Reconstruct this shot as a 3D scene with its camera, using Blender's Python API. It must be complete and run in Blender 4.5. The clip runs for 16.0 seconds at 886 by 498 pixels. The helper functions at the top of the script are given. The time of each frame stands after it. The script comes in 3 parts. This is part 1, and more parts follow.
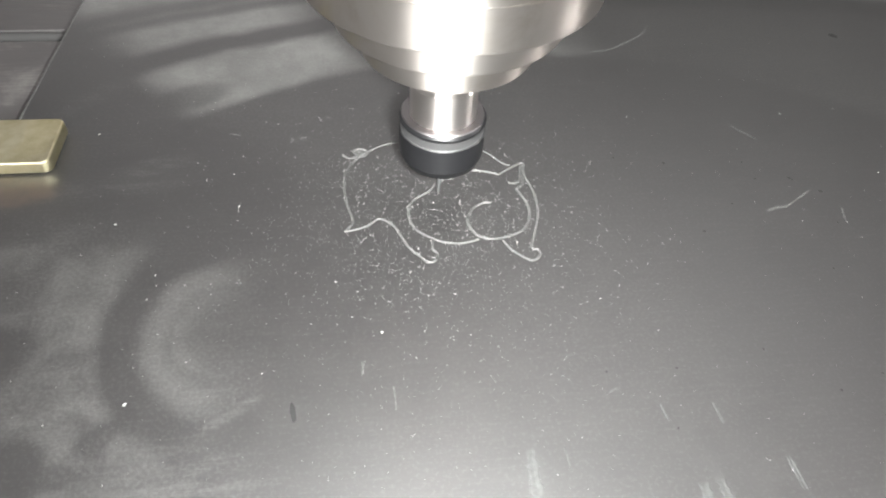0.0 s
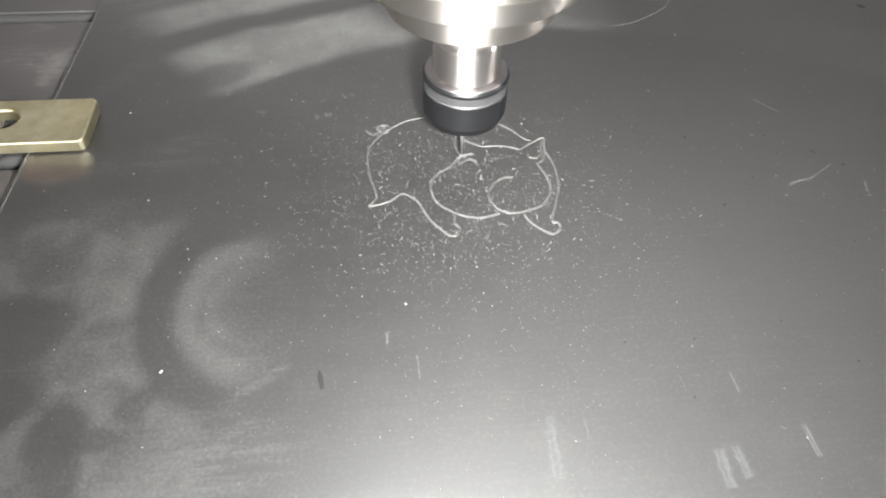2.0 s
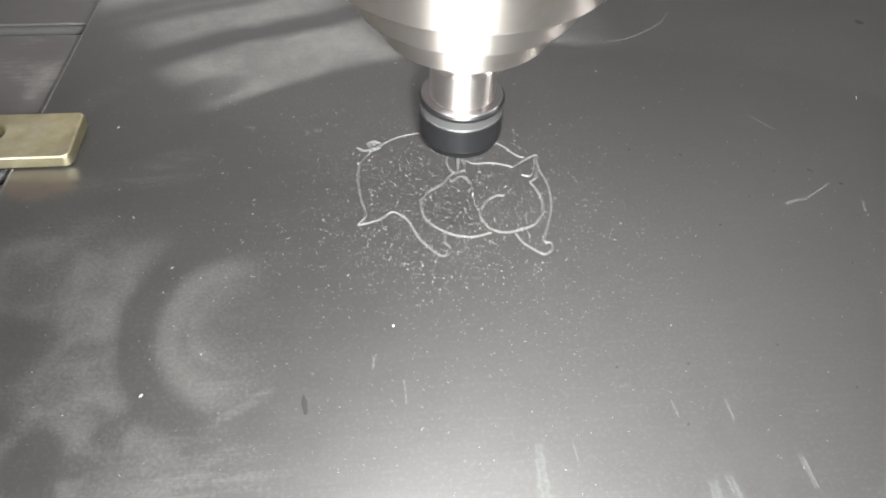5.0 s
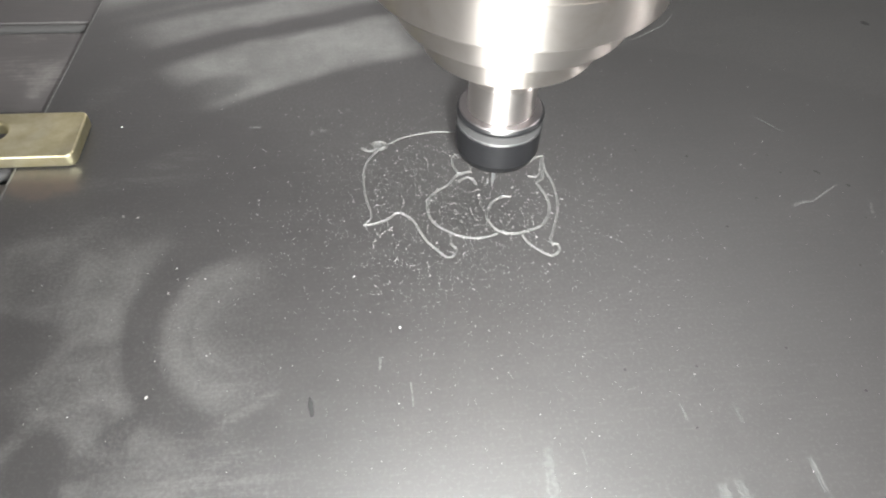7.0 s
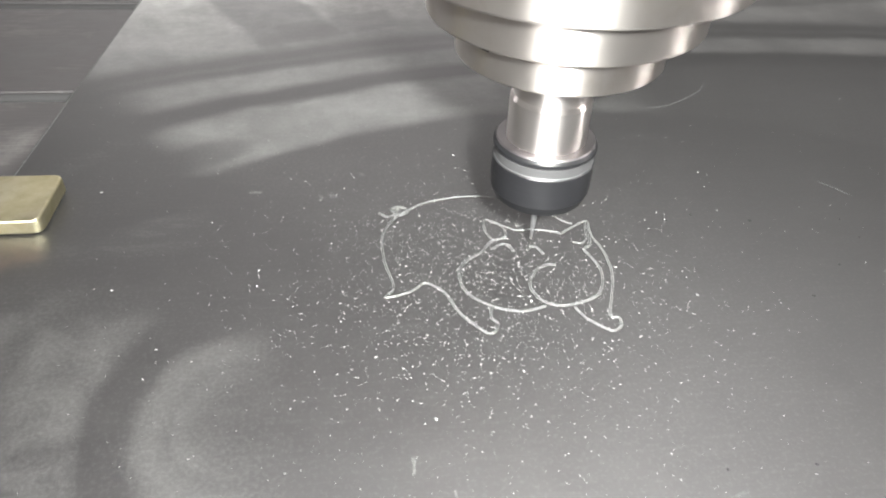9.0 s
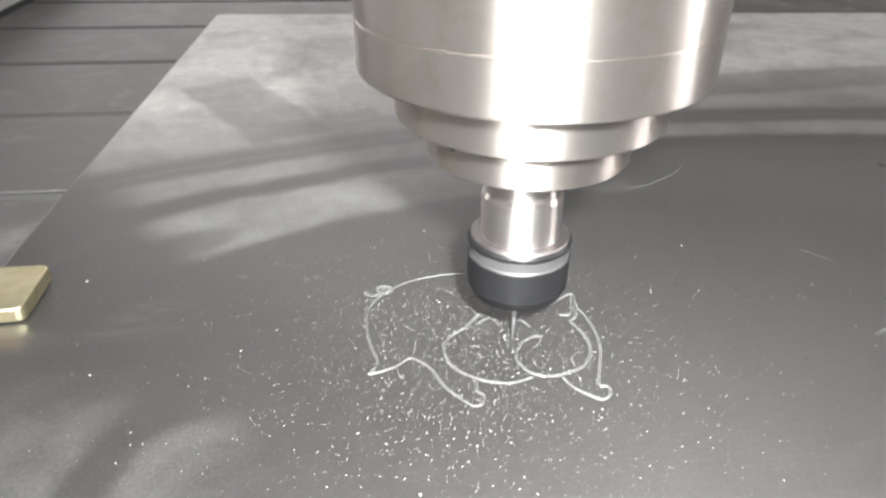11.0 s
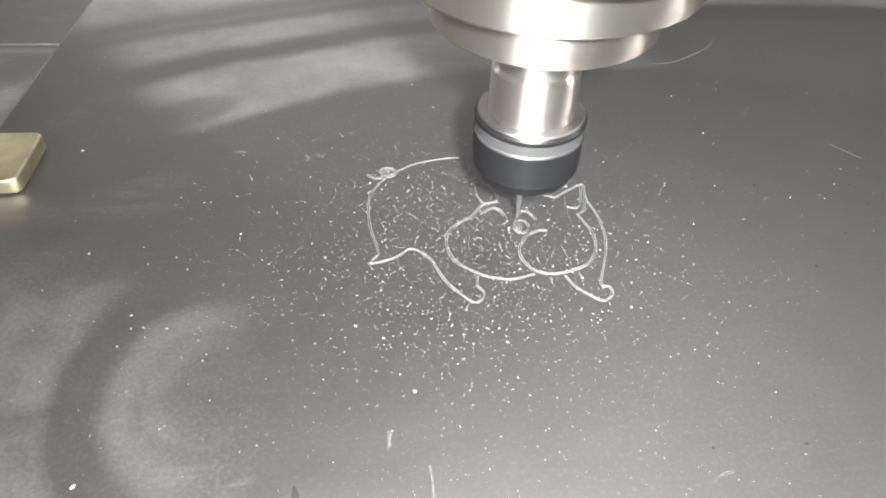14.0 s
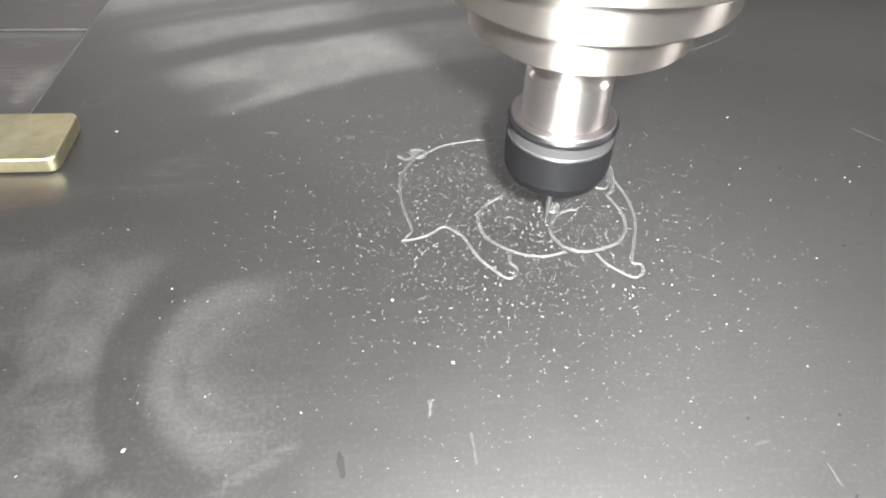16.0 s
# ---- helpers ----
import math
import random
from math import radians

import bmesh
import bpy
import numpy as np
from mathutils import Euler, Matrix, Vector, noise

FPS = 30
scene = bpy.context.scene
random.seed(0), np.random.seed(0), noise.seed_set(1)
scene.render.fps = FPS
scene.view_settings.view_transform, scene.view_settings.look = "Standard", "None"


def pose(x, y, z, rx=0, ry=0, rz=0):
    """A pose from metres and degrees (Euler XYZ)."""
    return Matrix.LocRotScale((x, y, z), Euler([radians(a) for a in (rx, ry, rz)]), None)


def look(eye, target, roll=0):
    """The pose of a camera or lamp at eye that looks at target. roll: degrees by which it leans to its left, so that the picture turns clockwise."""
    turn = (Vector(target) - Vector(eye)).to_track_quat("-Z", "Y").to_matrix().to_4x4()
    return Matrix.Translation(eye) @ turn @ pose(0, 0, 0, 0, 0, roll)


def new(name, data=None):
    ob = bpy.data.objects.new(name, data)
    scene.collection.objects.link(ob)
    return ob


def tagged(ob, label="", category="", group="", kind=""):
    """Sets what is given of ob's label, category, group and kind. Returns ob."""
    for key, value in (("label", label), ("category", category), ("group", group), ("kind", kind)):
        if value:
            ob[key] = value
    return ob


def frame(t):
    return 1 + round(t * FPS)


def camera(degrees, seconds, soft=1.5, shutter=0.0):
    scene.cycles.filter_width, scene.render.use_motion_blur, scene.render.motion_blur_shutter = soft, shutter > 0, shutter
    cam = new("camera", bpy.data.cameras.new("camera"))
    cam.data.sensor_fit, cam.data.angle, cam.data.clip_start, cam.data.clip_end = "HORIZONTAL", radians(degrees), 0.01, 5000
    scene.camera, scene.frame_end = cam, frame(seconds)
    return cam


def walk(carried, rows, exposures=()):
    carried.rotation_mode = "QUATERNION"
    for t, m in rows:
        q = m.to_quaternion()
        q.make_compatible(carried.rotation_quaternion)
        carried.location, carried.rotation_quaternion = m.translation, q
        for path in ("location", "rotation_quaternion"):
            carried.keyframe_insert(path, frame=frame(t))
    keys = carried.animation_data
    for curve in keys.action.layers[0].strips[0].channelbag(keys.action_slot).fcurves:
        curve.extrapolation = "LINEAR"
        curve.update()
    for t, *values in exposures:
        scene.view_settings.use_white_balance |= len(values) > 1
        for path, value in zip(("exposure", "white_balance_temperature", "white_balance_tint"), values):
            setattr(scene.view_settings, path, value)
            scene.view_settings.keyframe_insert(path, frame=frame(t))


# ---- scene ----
cam = camera(65.0, 16.0, soft=2.0, shutter=0.25)
PATH = [
    (0.0, pose(-0.00611, 0.01743, 0.16524, 43.159, -3.498, -7.040)),
    (0.5, pose(-0.00422, 0.01365, 0.16657, 43.903, -2.541, -7.223)),
    (1.0, pose(-0.00402, 0.01422, 0.16666, 42.071, -1.986, -5.963)),
    (1.5, pose(-0.00516, 0.01461, 0.16659, 41.899, -2.598, -5.902)),
    (2.0, pose(-0.00637, 0.01329, 0.16841, 41.189, -1.989, -5.865)),
    (2.5, pose(-0.00497, 0.01318, 0.16783, 42.397, -2.287, -6.331)),
    (3.0, pose(-0.00292, 0.01439, 0.16890, 41.518, -1.957, -5.981)),
    (3.5, pose(-0.00377, 0.01574, 0.16907, 41.764, -1.990, -5.621)),
    (4.0, pose(-0.00305, 0.01694, 0.16756, 41.884, -2.174, -5.780)),
    (6.5, pose(-0.00226, 0.01975, 0.16797, 41.831, -2.159, -5.332)),
    (7.0, pose(-0.00470, 0.02003, 0.16703, 41.834, -2.344, -5.584)),
    (7.5, pose(-0.00718, 0.02008, 0.16591, 42.321, -2.548, -5.682)),
    (8.0, pose(-0.00962, 0.02616, 0.15627, 45.263, -2.763, -6.503)),
    (8.5, pose(-0.01488, 0.03912, 0.14137, 51.654, -3.635, -7.489)),
    (8.7, pose(-0.01520, 0.03934, 0.13665, 51.217, -3.093, -6.969)),
    (10.8, pose(-0.01287, 0.03899, 0.11900, 56.418, -1.375, -6.808)),
    (11.0, pose(-0.01030, 0.03386, 0.12385, 59.831, -1.041, -7.715)),
    (11.3, pose(-0.00821, 0.02953, 0.12573, 62.687, -1.617, -7.516)),
    (11.4, pose(-0.00884, 0.03064, 0.12874, 62.550, -2.030, -8.072)),
    (11.5, pose(-0.01228, 0.03183, 0.12199, 62.225, -2.211, -7.613)),
    (11.6, pose(-0.01314, 0.03923, 0.12020, 58.474, -2.436, -6.099)),
    (11.8, pose(-0.01459, 0.05000, 0.11861, 53.459, -2.947, -4.617)),
    (12.0, pose(-0.01126, 0.05956, 0.11698, 47.125, -3.726, -4.209)),
    (12.5, pose(-0.00533, 0.05167, 0.12966, 46.376, -2.275, -4.135)),
    (13.0, pose(-0.00238, 0.04892, 0.13090, 46.482, -1.937, -4.625)),
    (13.5, pose(-0.00343, 0.04729, 0.13063, 46.888, -1.938, -5.475)),
    (14.0, pose(-0.00662, 0.04570, 0.12954, 47.286, -2.275, -5.485)),
    (14.5, pose(-0.00723, 0.04186, 0.13227, 47.082, -1.718, -4.897)),
    (15.0, pose(-0.00533, 0.03928, 0.13032, 47.557, -2.060, -5.111)),
    (15.5, pose(-0.00642, 0.03926, 0.12883, 48.186, -2.511, -5.627)),
    (16.0, pose(-0.01508, 0.04068, 0.12704, 47.113, -2.282, -5.136)),
]
EXPOSURES = [(0.0, 0.05), (4.0, 0.05), (7.5, 0.05), (8.5, 0.27), (8.7, 0.29), (10.8, 0.4), (11.3, 0.5), (11.5, 0.27), (12.0, 0.4), (12.6, 0.31), (16.0, 0.31)]
walk(cam, PATH, EXPOSURES)

# ---- light: a closed workshop with lamps out of view, added lights and a torch ----
world = bpy.data.worlds.new("workshop_air")
world.use_nodes = True
world.node_tree.nodes["Background"].inputs[0].default_value = (0.9, 0.95, 1.0, 1)
world.node_tree.nodes["Background"].inputs[1].default_value = 0.02
scene.world = world
CEILING = 1.9


def area_lamp(name, sx, sy, watts, colour, where):
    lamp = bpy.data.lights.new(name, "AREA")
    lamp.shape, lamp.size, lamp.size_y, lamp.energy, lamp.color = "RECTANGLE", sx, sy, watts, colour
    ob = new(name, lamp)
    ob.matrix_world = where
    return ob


# lamp panel under the ceiling beside the machine
area_lamp("lamp_over_bed", 0.7, 1.3, 17, (1.0, 0.985, 0.965), pose(0.95, 1.15, CEILING - 0.06, 0, 0, -24.5))
# broad lamp on the wall behind
area_lamp("lamp_behind", 0.8, 1.2, 95, (1.0, 0.985, 0.97), look((-1.15, -2.3, 1.1), (0.03, 0.2, 0.05)))
# unseen fill, added beyond the bed's end to brighten its far part
area_lamp("far_fill", 1.9, 0.6, 13, (1.0, 0.955, 0.955), look((-0.30, 2.75, 1.0), (0.0, 0.4, 0.0)))
# unseen upright light, added for the pale band on the spindle's left
area_lamp("left_band_light", 0.6, 1.3, 6, (1.0, 0.955, 0.95), look((-2.3, 2.3, 1.0), (0.0, 0.2, 0.05)))
# unseen narrow upright light, added for the streak on the spindle's right
area_lamp("streak_light", 0.06, 0.6, 5, (1.0, 0.97, 0.95), look((0.92, 0.10, 0.42), (0.03, 0.20, 0.08)))
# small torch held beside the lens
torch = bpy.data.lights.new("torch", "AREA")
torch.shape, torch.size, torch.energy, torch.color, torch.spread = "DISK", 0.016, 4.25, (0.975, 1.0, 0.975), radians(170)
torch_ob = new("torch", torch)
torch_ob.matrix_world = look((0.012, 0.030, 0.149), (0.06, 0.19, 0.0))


# ---- materials ----
def material(name, colour=(0.5, 0.5, 0.5), rough=0.5, metal=0.0):
    m = bpy.data.materials.new(name)
    m.use_nodes = True
    nt = m.node_tree
    b = nt.nodes["Principled BSDF"]
    b.inputs["Base Color"].default_value = (*colour, 1)
    b.inputs["Roughness"].default_value = rough
    b.inputs["Metallic"].default_value = metal
    return m, nt, b


def node(nt, kind, **settings):
    n = nt.nodes.new(kind)
    for k, v in settings.items():
        if k == "operation":
            n.operation = v
        elif k == "direction":
            n.direction_type = v
        elif k == "axis":
            n.axis = v
        elif k == "use_clamp":
            n.use_clamp = v
    return n


def coords(nt):
    return node(nt, "ShaderNodeTexCoord").outputs["Object"]


def math_node(nt, op, a, b=None, c=None, clamp=False):
    n = node(nt, "ShaderNodeMath", operation=op, use_clamp=clamp)
    for i, v in enumerate((a, b, c)):
        if v is None:
            continue
        if isinstance(v, (int, float)):
            n.inputs[i].default_value = v
        else:
            nt.links.new(v, n.inputs[i])
    return n.outputs[0]


def noise_tex(nt, vec, scale, detail=4.0, rough=0.55, distort=0.0):
    n = node(nt, "ShaderNodeTexNoise")
    n.inputs["Scale"].default_value = scale
    n.inputs["Detail"].default_value = detail
    n.inputs["Roughness"].default_value = rough
    n.inputs["Distortion"].default_value = distort
    nt.links.new(vec, n.inputs["Vector"])
    return n.outputs["Fac"]


def mapped(nt, vec, loc=(0, 0, 0), rot=(0, 0, 0), scale=(1, 1, 1)):
    n = node(nt, "ShaderNodeMapping")
    n.inputs["Location"].default_value = loc
    n.inputs["Rotation"].default_value = rot
    n.inputs["Scale"].default_value = scale
    nt.links.new(vec, n.inputs["Vector"])
    return n.outputs[0]


def remap(nt, value, a, b, c=0.0, d=1.0):
    n = node(nt, "ShaderNodeMapRange")
    n.interpolation_type = "SMOOTHSTEP"
    nt.links.new(value, n.inputs[0])
    for i, v in enumerate((a, b, c, d)):
        n.inputs[i + 1].default_value = v
    return n.outputs[0]


def ramp(nt, value, stops):
    n = node(nt, "ShaderNodeValToRGB")
    e = n.color_ramp.elements
    e.remove(e[1])
    e[0].position = stops[0][0]
    for p, c in stops:
        el = e[0] if p == stops[0][0] else e.new(p)
        el.color = (c, c, c, 1) if isinstance(c, (int, float)) else (*c, 1)
    nt.links.new(value, n.inputs[0])
    return n.outputs[0]


def mix_colour(nt, fac, a, b):
    n = node(nt, "ShaderNodeMix")
    n.data_type = "RGBA"
    for i, v in ((0, fac), (6, a), (7, b)):
        if isinstance(v, tuple):
            n.inputs[i].default_value = (*v, 1)
        elif isinstance(v, (int, float)):
            n.inputs[i].default_value = v
        else:
            nt.links.new(v, n.inputs[i])
    return n.outputs[2]


def bump(nt, b, height, strength, distance):
    n = node(nt, "ShaderNodeBump")
    n.inputs["Strength"].default_value = strength
    n.inputs["Distance"].default_value = distance
    nt.links.new(height, n.inputs["Height"])
    nt.links.new(n.outputs[0], b.inputs["Normal"])


def blot(nt, vec, x, y, rx, ry, turn=0.0, soft=0.35):
    """1 inside an ellipse, 0 outside, with a soft rim."""
    v = mapped(nt, vec, (-x, -y, 0))
    v = mapped(nt, v, (0, 0, 0), (0, 0, radians(-turn)))
    v = mapped(nt, v, (0, 0, 0), (0, 0, 0), (1 / rx, 1 / ry, 0))
    n = node(nt, "ShaderNodeVectorMath", operation="LENGTH")
    nt.links.new(v, n.inputs[0])
    return remap(nt, n.outputs["Value"], 1 + soft, 1 - soft)


def slab(nt, vec, x, y, hx, hy, turn=0.0, soft=0.12):
    """1 inside a turned rectangle, 0 outside, with a soft rim."""
    v = mapped(nt, vec, (-x, -y, 0))
    v = mapped(nt, v, (0, 0, 0), (0, 0, radians(-turn)))
    n = node(nt, "ShaderNodeSeparateXYZ")
    nt.links.new(v, n.inputs[0])
    u = math_node(nt, "MULTIPLY", math_node(nt, "ABSOLUTE", n.outputs[0]), 1 / hx)
    w = math_node(nt, "MULTIPLY", math_node(nt, "ABSOLUTE", n.outputs[1]), 1 / hy)
    return math_node(nt, "MULTIPLY", remap(nt, u, 1 + soft, 1 - soft), remap(nt, w, 1 + soft, 1 - soft))


def sheet_material():
    """Black plastic sheet under a film of pale dust, wiped in arcs."""
    m, nt, b = material("black_plastic_sheet")
    raw = coords(nt)
    warp = node(nt, "ShaderNodeTexNoise")
    warp.inputs["Scale"].default_value = 35
    warp.inputs["Detail"].default_value = 3
    nt.links.new(raw, warp.inputs["Vector"])
    off = node(nt, "ShaderNodeVectorMath", operation="MULTIPLY_ADD")
    nt.links.new(warp.outputs["Color"], off.inputs[0])
    off.inputs[1].default_value = (0.008, 0.008, 0)
    sub = node(nt, "ShaderNodeVectorMath", operation="ADD")
    sub.inputs[1].default_value = (-0.004, -0.004, 0)
    nt.links.new(raw, sub.inputs[0])
    nt.links.new(sub.outputs[0], off.inputs[2])
    vec = off.outputs[0]
    # arcs wiped round one centre, opening outwards at both ends
    v = mapped(nt, vec, (-0.07, -0.06, 0), (0, 0, 0), (1, 1, 0))
    n = node(nt, "ShaderNodeVectorMath", operation="LENGTH")
    nt.links.new(v, n.inputs[0])
    sep = node(nt, "ShaderNodeSeparateXYZ")
    nt.links.new(vec, sep.inputs[0])
    across = math_node(nt, "ADD", sep.outputs[0], 0.003)
    bow = math_node(nt, "MULTIPLY", math_node(nt, "MULTIPLY", across, across), 1.8)
    far = math_node(nt, "MULTIPLY", n.outputs["Value"], 2.0)
    near_band = ramp(nt, far, [(0.0, 0.0), (0.449, 0.02), (0.460, 0.20), (0.516, 0.26), (0.60, 0.26)])
    near_band = math_node(nt, "MULTIPLY", near_band, remap(nt, sep.outputs[0], 0.06, 0.12, 1.0, 0.1))
    near_band = math_node(nt, "MULTIPLY", near_band, remap(nt, math_node(nt, "MULTIPLY_ADD", sep.outputs[1], 0.9, sep.outputs[0]), 0.146, 0.176, 0.03, 1.0))
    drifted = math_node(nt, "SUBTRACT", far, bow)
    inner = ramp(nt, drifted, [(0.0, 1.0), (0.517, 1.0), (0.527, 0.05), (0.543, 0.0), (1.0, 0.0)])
    # real dust bands; outermost stops raised to stand in for light missing there
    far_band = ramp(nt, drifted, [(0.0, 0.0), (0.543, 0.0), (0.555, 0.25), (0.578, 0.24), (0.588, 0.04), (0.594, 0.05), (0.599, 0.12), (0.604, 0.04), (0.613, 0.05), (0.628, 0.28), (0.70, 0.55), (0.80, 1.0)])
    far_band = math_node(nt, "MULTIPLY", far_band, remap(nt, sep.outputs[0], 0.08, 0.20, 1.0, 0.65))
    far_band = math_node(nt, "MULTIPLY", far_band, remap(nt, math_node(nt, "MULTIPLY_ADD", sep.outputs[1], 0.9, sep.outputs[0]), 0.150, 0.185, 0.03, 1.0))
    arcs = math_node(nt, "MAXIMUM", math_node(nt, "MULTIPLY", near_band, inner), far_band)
    patch = remap(nt, noise_tex(nt, vec, 16, 5, 0.6), 0.33, 0.60, 0.6, 1.0)
    dust = math_node(nt, "MULTIPLY", arcs, patch)
    # angular patches of thinner dust farther off
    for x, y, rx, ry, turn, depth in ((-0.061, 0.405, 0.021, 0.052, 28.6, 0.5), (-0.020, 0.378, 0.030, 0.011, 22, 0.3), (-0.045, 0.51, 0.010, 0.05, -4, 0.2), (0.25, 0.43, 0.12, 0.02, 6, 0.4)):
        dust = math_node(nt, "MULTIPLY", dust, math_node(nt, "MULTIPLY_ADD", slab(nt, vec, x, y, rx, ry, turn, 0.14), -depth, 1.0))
    # dusty corner by the clamp side
    corner = blot(nt, vec, -0.100, 0.110, 0.052, 0.075, 0, 0.2)
    blotchy = remap(nt, noise_tex(nt, raw, 75, 7, 0.7, 0.8), 0.36, 0.64, 0.45, 1.3)
    corner = math_node(nt, "MULTIPLY", math_node(nt, "MULTIPLY", corner, blotchy), 0.056)
    dust = math_node(nt, "MAXIMUM", dust, corner)
    # finger blots wiped out of the dust
    for x, y, rx, ry, turn, depth in ((-0.110, 0.137, 0.014, 0.013, 0, 0.95), (-0.114, 0.112, 0.017, 0.010, 20, 0.95), (-0.091, 0.103, 0.008, 0.010, 0, 0.98),
                                      (-0.082, 0.101, 0.008, 0.0035, 0, 0.7), (-0.072, 0.111, 0.008, 0.0035, 40, 0.6), (-0.087, 0.090, 0.005, 0.008, 0, 0.8),
                                      (-0.104, 0.163, 0.006, 0.013, -30, 0.45), (-0.066, 0.258, 0.013, 0.009, 20, 0.5), (-0.040, 0.30, 0.012, 0.005, 30, 0.35)):
        hole = math_node(nt, "MULTIPLY_ADD", blot(nt, vec, x, y, rx, ry, turn, 0.30), -depth, 1.0)
        dust = math_node(nt, "MULTIPLY", dust, hole)
    # a half ring rubbed by a hand: dark outside, pale inside, open to the right
    v = mapped(nt, vec, (0.045, -0.142, 0))
    v = mapped(nt, v, (0, 0, 0), (0, 0, 0), (1, 0.85, 0))
    n = node(nt, "ShaderNodeVectorMath", operation="LENGTH")
    nt.links.new(v, n.inputs[0])
    ring = math_node(nt, "MULTIPLY", n.outputs["Value"], 20.0)
    half = remap(nt, sep.outputs[0], -0.028, -0.054, 0.0, 1.0)
    dark = math_node(nt, "MULTIPLY", ramp(nt, ring, [(0.0, 0.95), (0.45, 0.95), (0.62, 0.92), (0.70, 0.0), (1.0, 0.0)]), half)
    dust = math_node(nt, "MULTIPLY", dust, math_node(nt, "SUBTRACT", 1.0, dark))
    pale_ring = math_node(nt, "MULTIPLY", ramp(nt, ring, [(0.0, 0.02), (0.16, 0.03), (0.24, 0.055), (0.28, 0.035), (0.34, 0.065), (0.41, 0.055), (0.49, 0.006), (1.0, 0.0)]), half)
    dust = math_node(nt, "MAXIMUM", dust, pale_ring)
    broken = remap(nt, noise_tex(nt, mapped(nt, raw, (0, 0, 0), (0, 0, radians(12)), (60, 420, 1)), 1.0, 5, 0.7, 0.6), 0.42, 0.6, 0.15, 1.2)
    for x, y, rx, ry, turn, amount in ((-0.040, 0.116, 0.009, 0.0018, 35, 0.045), (-0.055, 0.094, 0.022, 0.012, 10, 0.05), (-0.074, 0.217, 0.010, 0.005, 20, 0.045), (-0.105, 0.258, 0.014, 0.005, 50, 0.035), (-0.09, 0.205, 0.03, 0.004, 5, 0.03)):
        smudge = math_node(nt, "MULTIPLY", blot(nt, vec, x, y, rx, ry, turn, 0.6), broken)
        dust = math_node(nt, "MAXIMUM", dust, math_node(nt, "MULTIPLY", smudge, amount))
    grain = noise_tex(nt, raw, 900, 3, 0.7)
    cloud = noise_tex(nt, raw, 55, 7, 0.72)
    dust = math_node(nt, "MULTIPLY", dust, remap(nt, cloud, 0.35, 0.65, 0.84, 1.1))
    wipe = noise_tex(nt, mapped(nt, raw, (0, 0, 0), (0, 0, radians(-14)), (14, 130, 1)), 1.0, 4, 0.6)
    dust = math_node(nt, "ADD", dust, remap(nt, wipe, 0.45, 0.72, 0.0, 0.003), None, True)
    dust = math_node(nt, "ADD", dust, remap(nt, grain, 0.35, 0.75, -0.025, 0.038), None, True)
    fleck = noise_tex(nt, raw, 130, 8, 0.78)
    dust = math_node(nt, "MULTIPLY", dust, remap(nt, fleck, 0.36, 0.64, 0.87, 1.11))
    rub = noise_tex(nt, mapped(nt, raw, (0, 0, 0), (0, 0, radians(-38)), (90, 300, 1)), 1.0, 5, 0.65, 1.2)
    dust = math_node(nt, "MULTIPLY", dust, remap(nt, rub, 0.38, 0.60, 0.93, 1.04))
    # brushed streaks along x
    streak = noise_tex(nt, mapped(nt, raw, (0, 0, 0), (0, 0, radians(2)), (40, 900, 1)), 1.0, 3, 0.6)
    dust = math_node(nt, "ADD", dust, remap(nt, streak, 0.45, 0.75, 0.0, 0.010), None, True)
    mottle = noise_tex(nt, raw, 120, 6, 0.72, 0.5)
    smear = noise_tex(nt, mapped(nt, raw, (0, 0, 0), (0, 0, radians(-22)), (25, 90, 1)), 1.0, 5, 0.65, 0.4)
    bare = mix_colour(nt, remap(nt, mottle, 0.35, 0.68), (0.0078, 0.0071, 0.0073), (0.0106, 0.0098, 0.0099))
    bare = mix_colour(nt, remap(nt, noise_tex(nt, raw, 38, 5, 0.7), 0.56, 0.72, 0.0, 0.12), bare, (0.0148, 0.0126, 0.0128))
    dust = math_node(nt, "ADD", dust, remap(nt, smear, 0.52, 0.74, 0.0, 0.002), None, True)
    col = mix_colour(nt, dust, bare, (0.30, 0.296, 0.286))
    # mottled brown patch before the clamp
    brown_patch = math_node(nt, "MULTIPLY", blot(nt, vec, -0.117, 0.206, 0.013, 0.007, -12, 0.25), remap(nt, mottle, 0.35, 0.6, 0.25, 0.9))
    col = mix_colour(nt, brown_patch, col, (0.030, 0.021, 0.017))
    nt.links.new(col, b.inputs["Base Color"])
    rough = math_node(nt, "MULTIPLY_ADD", dust, 0.16, 0.452)
    rough = math_node(nt, "ADD", rough, remap(nt, mottle, 0.3, 0.7, -0.008, 0.012))
    rough = math_node(nt, "ADD", rough, remap(nt, smear, 0.35, 0.7, -0.006, 0.006))
    nt.links.new(math_node(nt, "MULTIPLY_ADD", grain, 0.05, rough), b.inputs["Roughness"])
    b.inputs["Specular IOR Level"].default_value = 0.72
    bump(nt, b, math_node(nt, "MULTIPLY_ADD", mottle, 0.015, grain), 0.06, 0.0003)
    return m


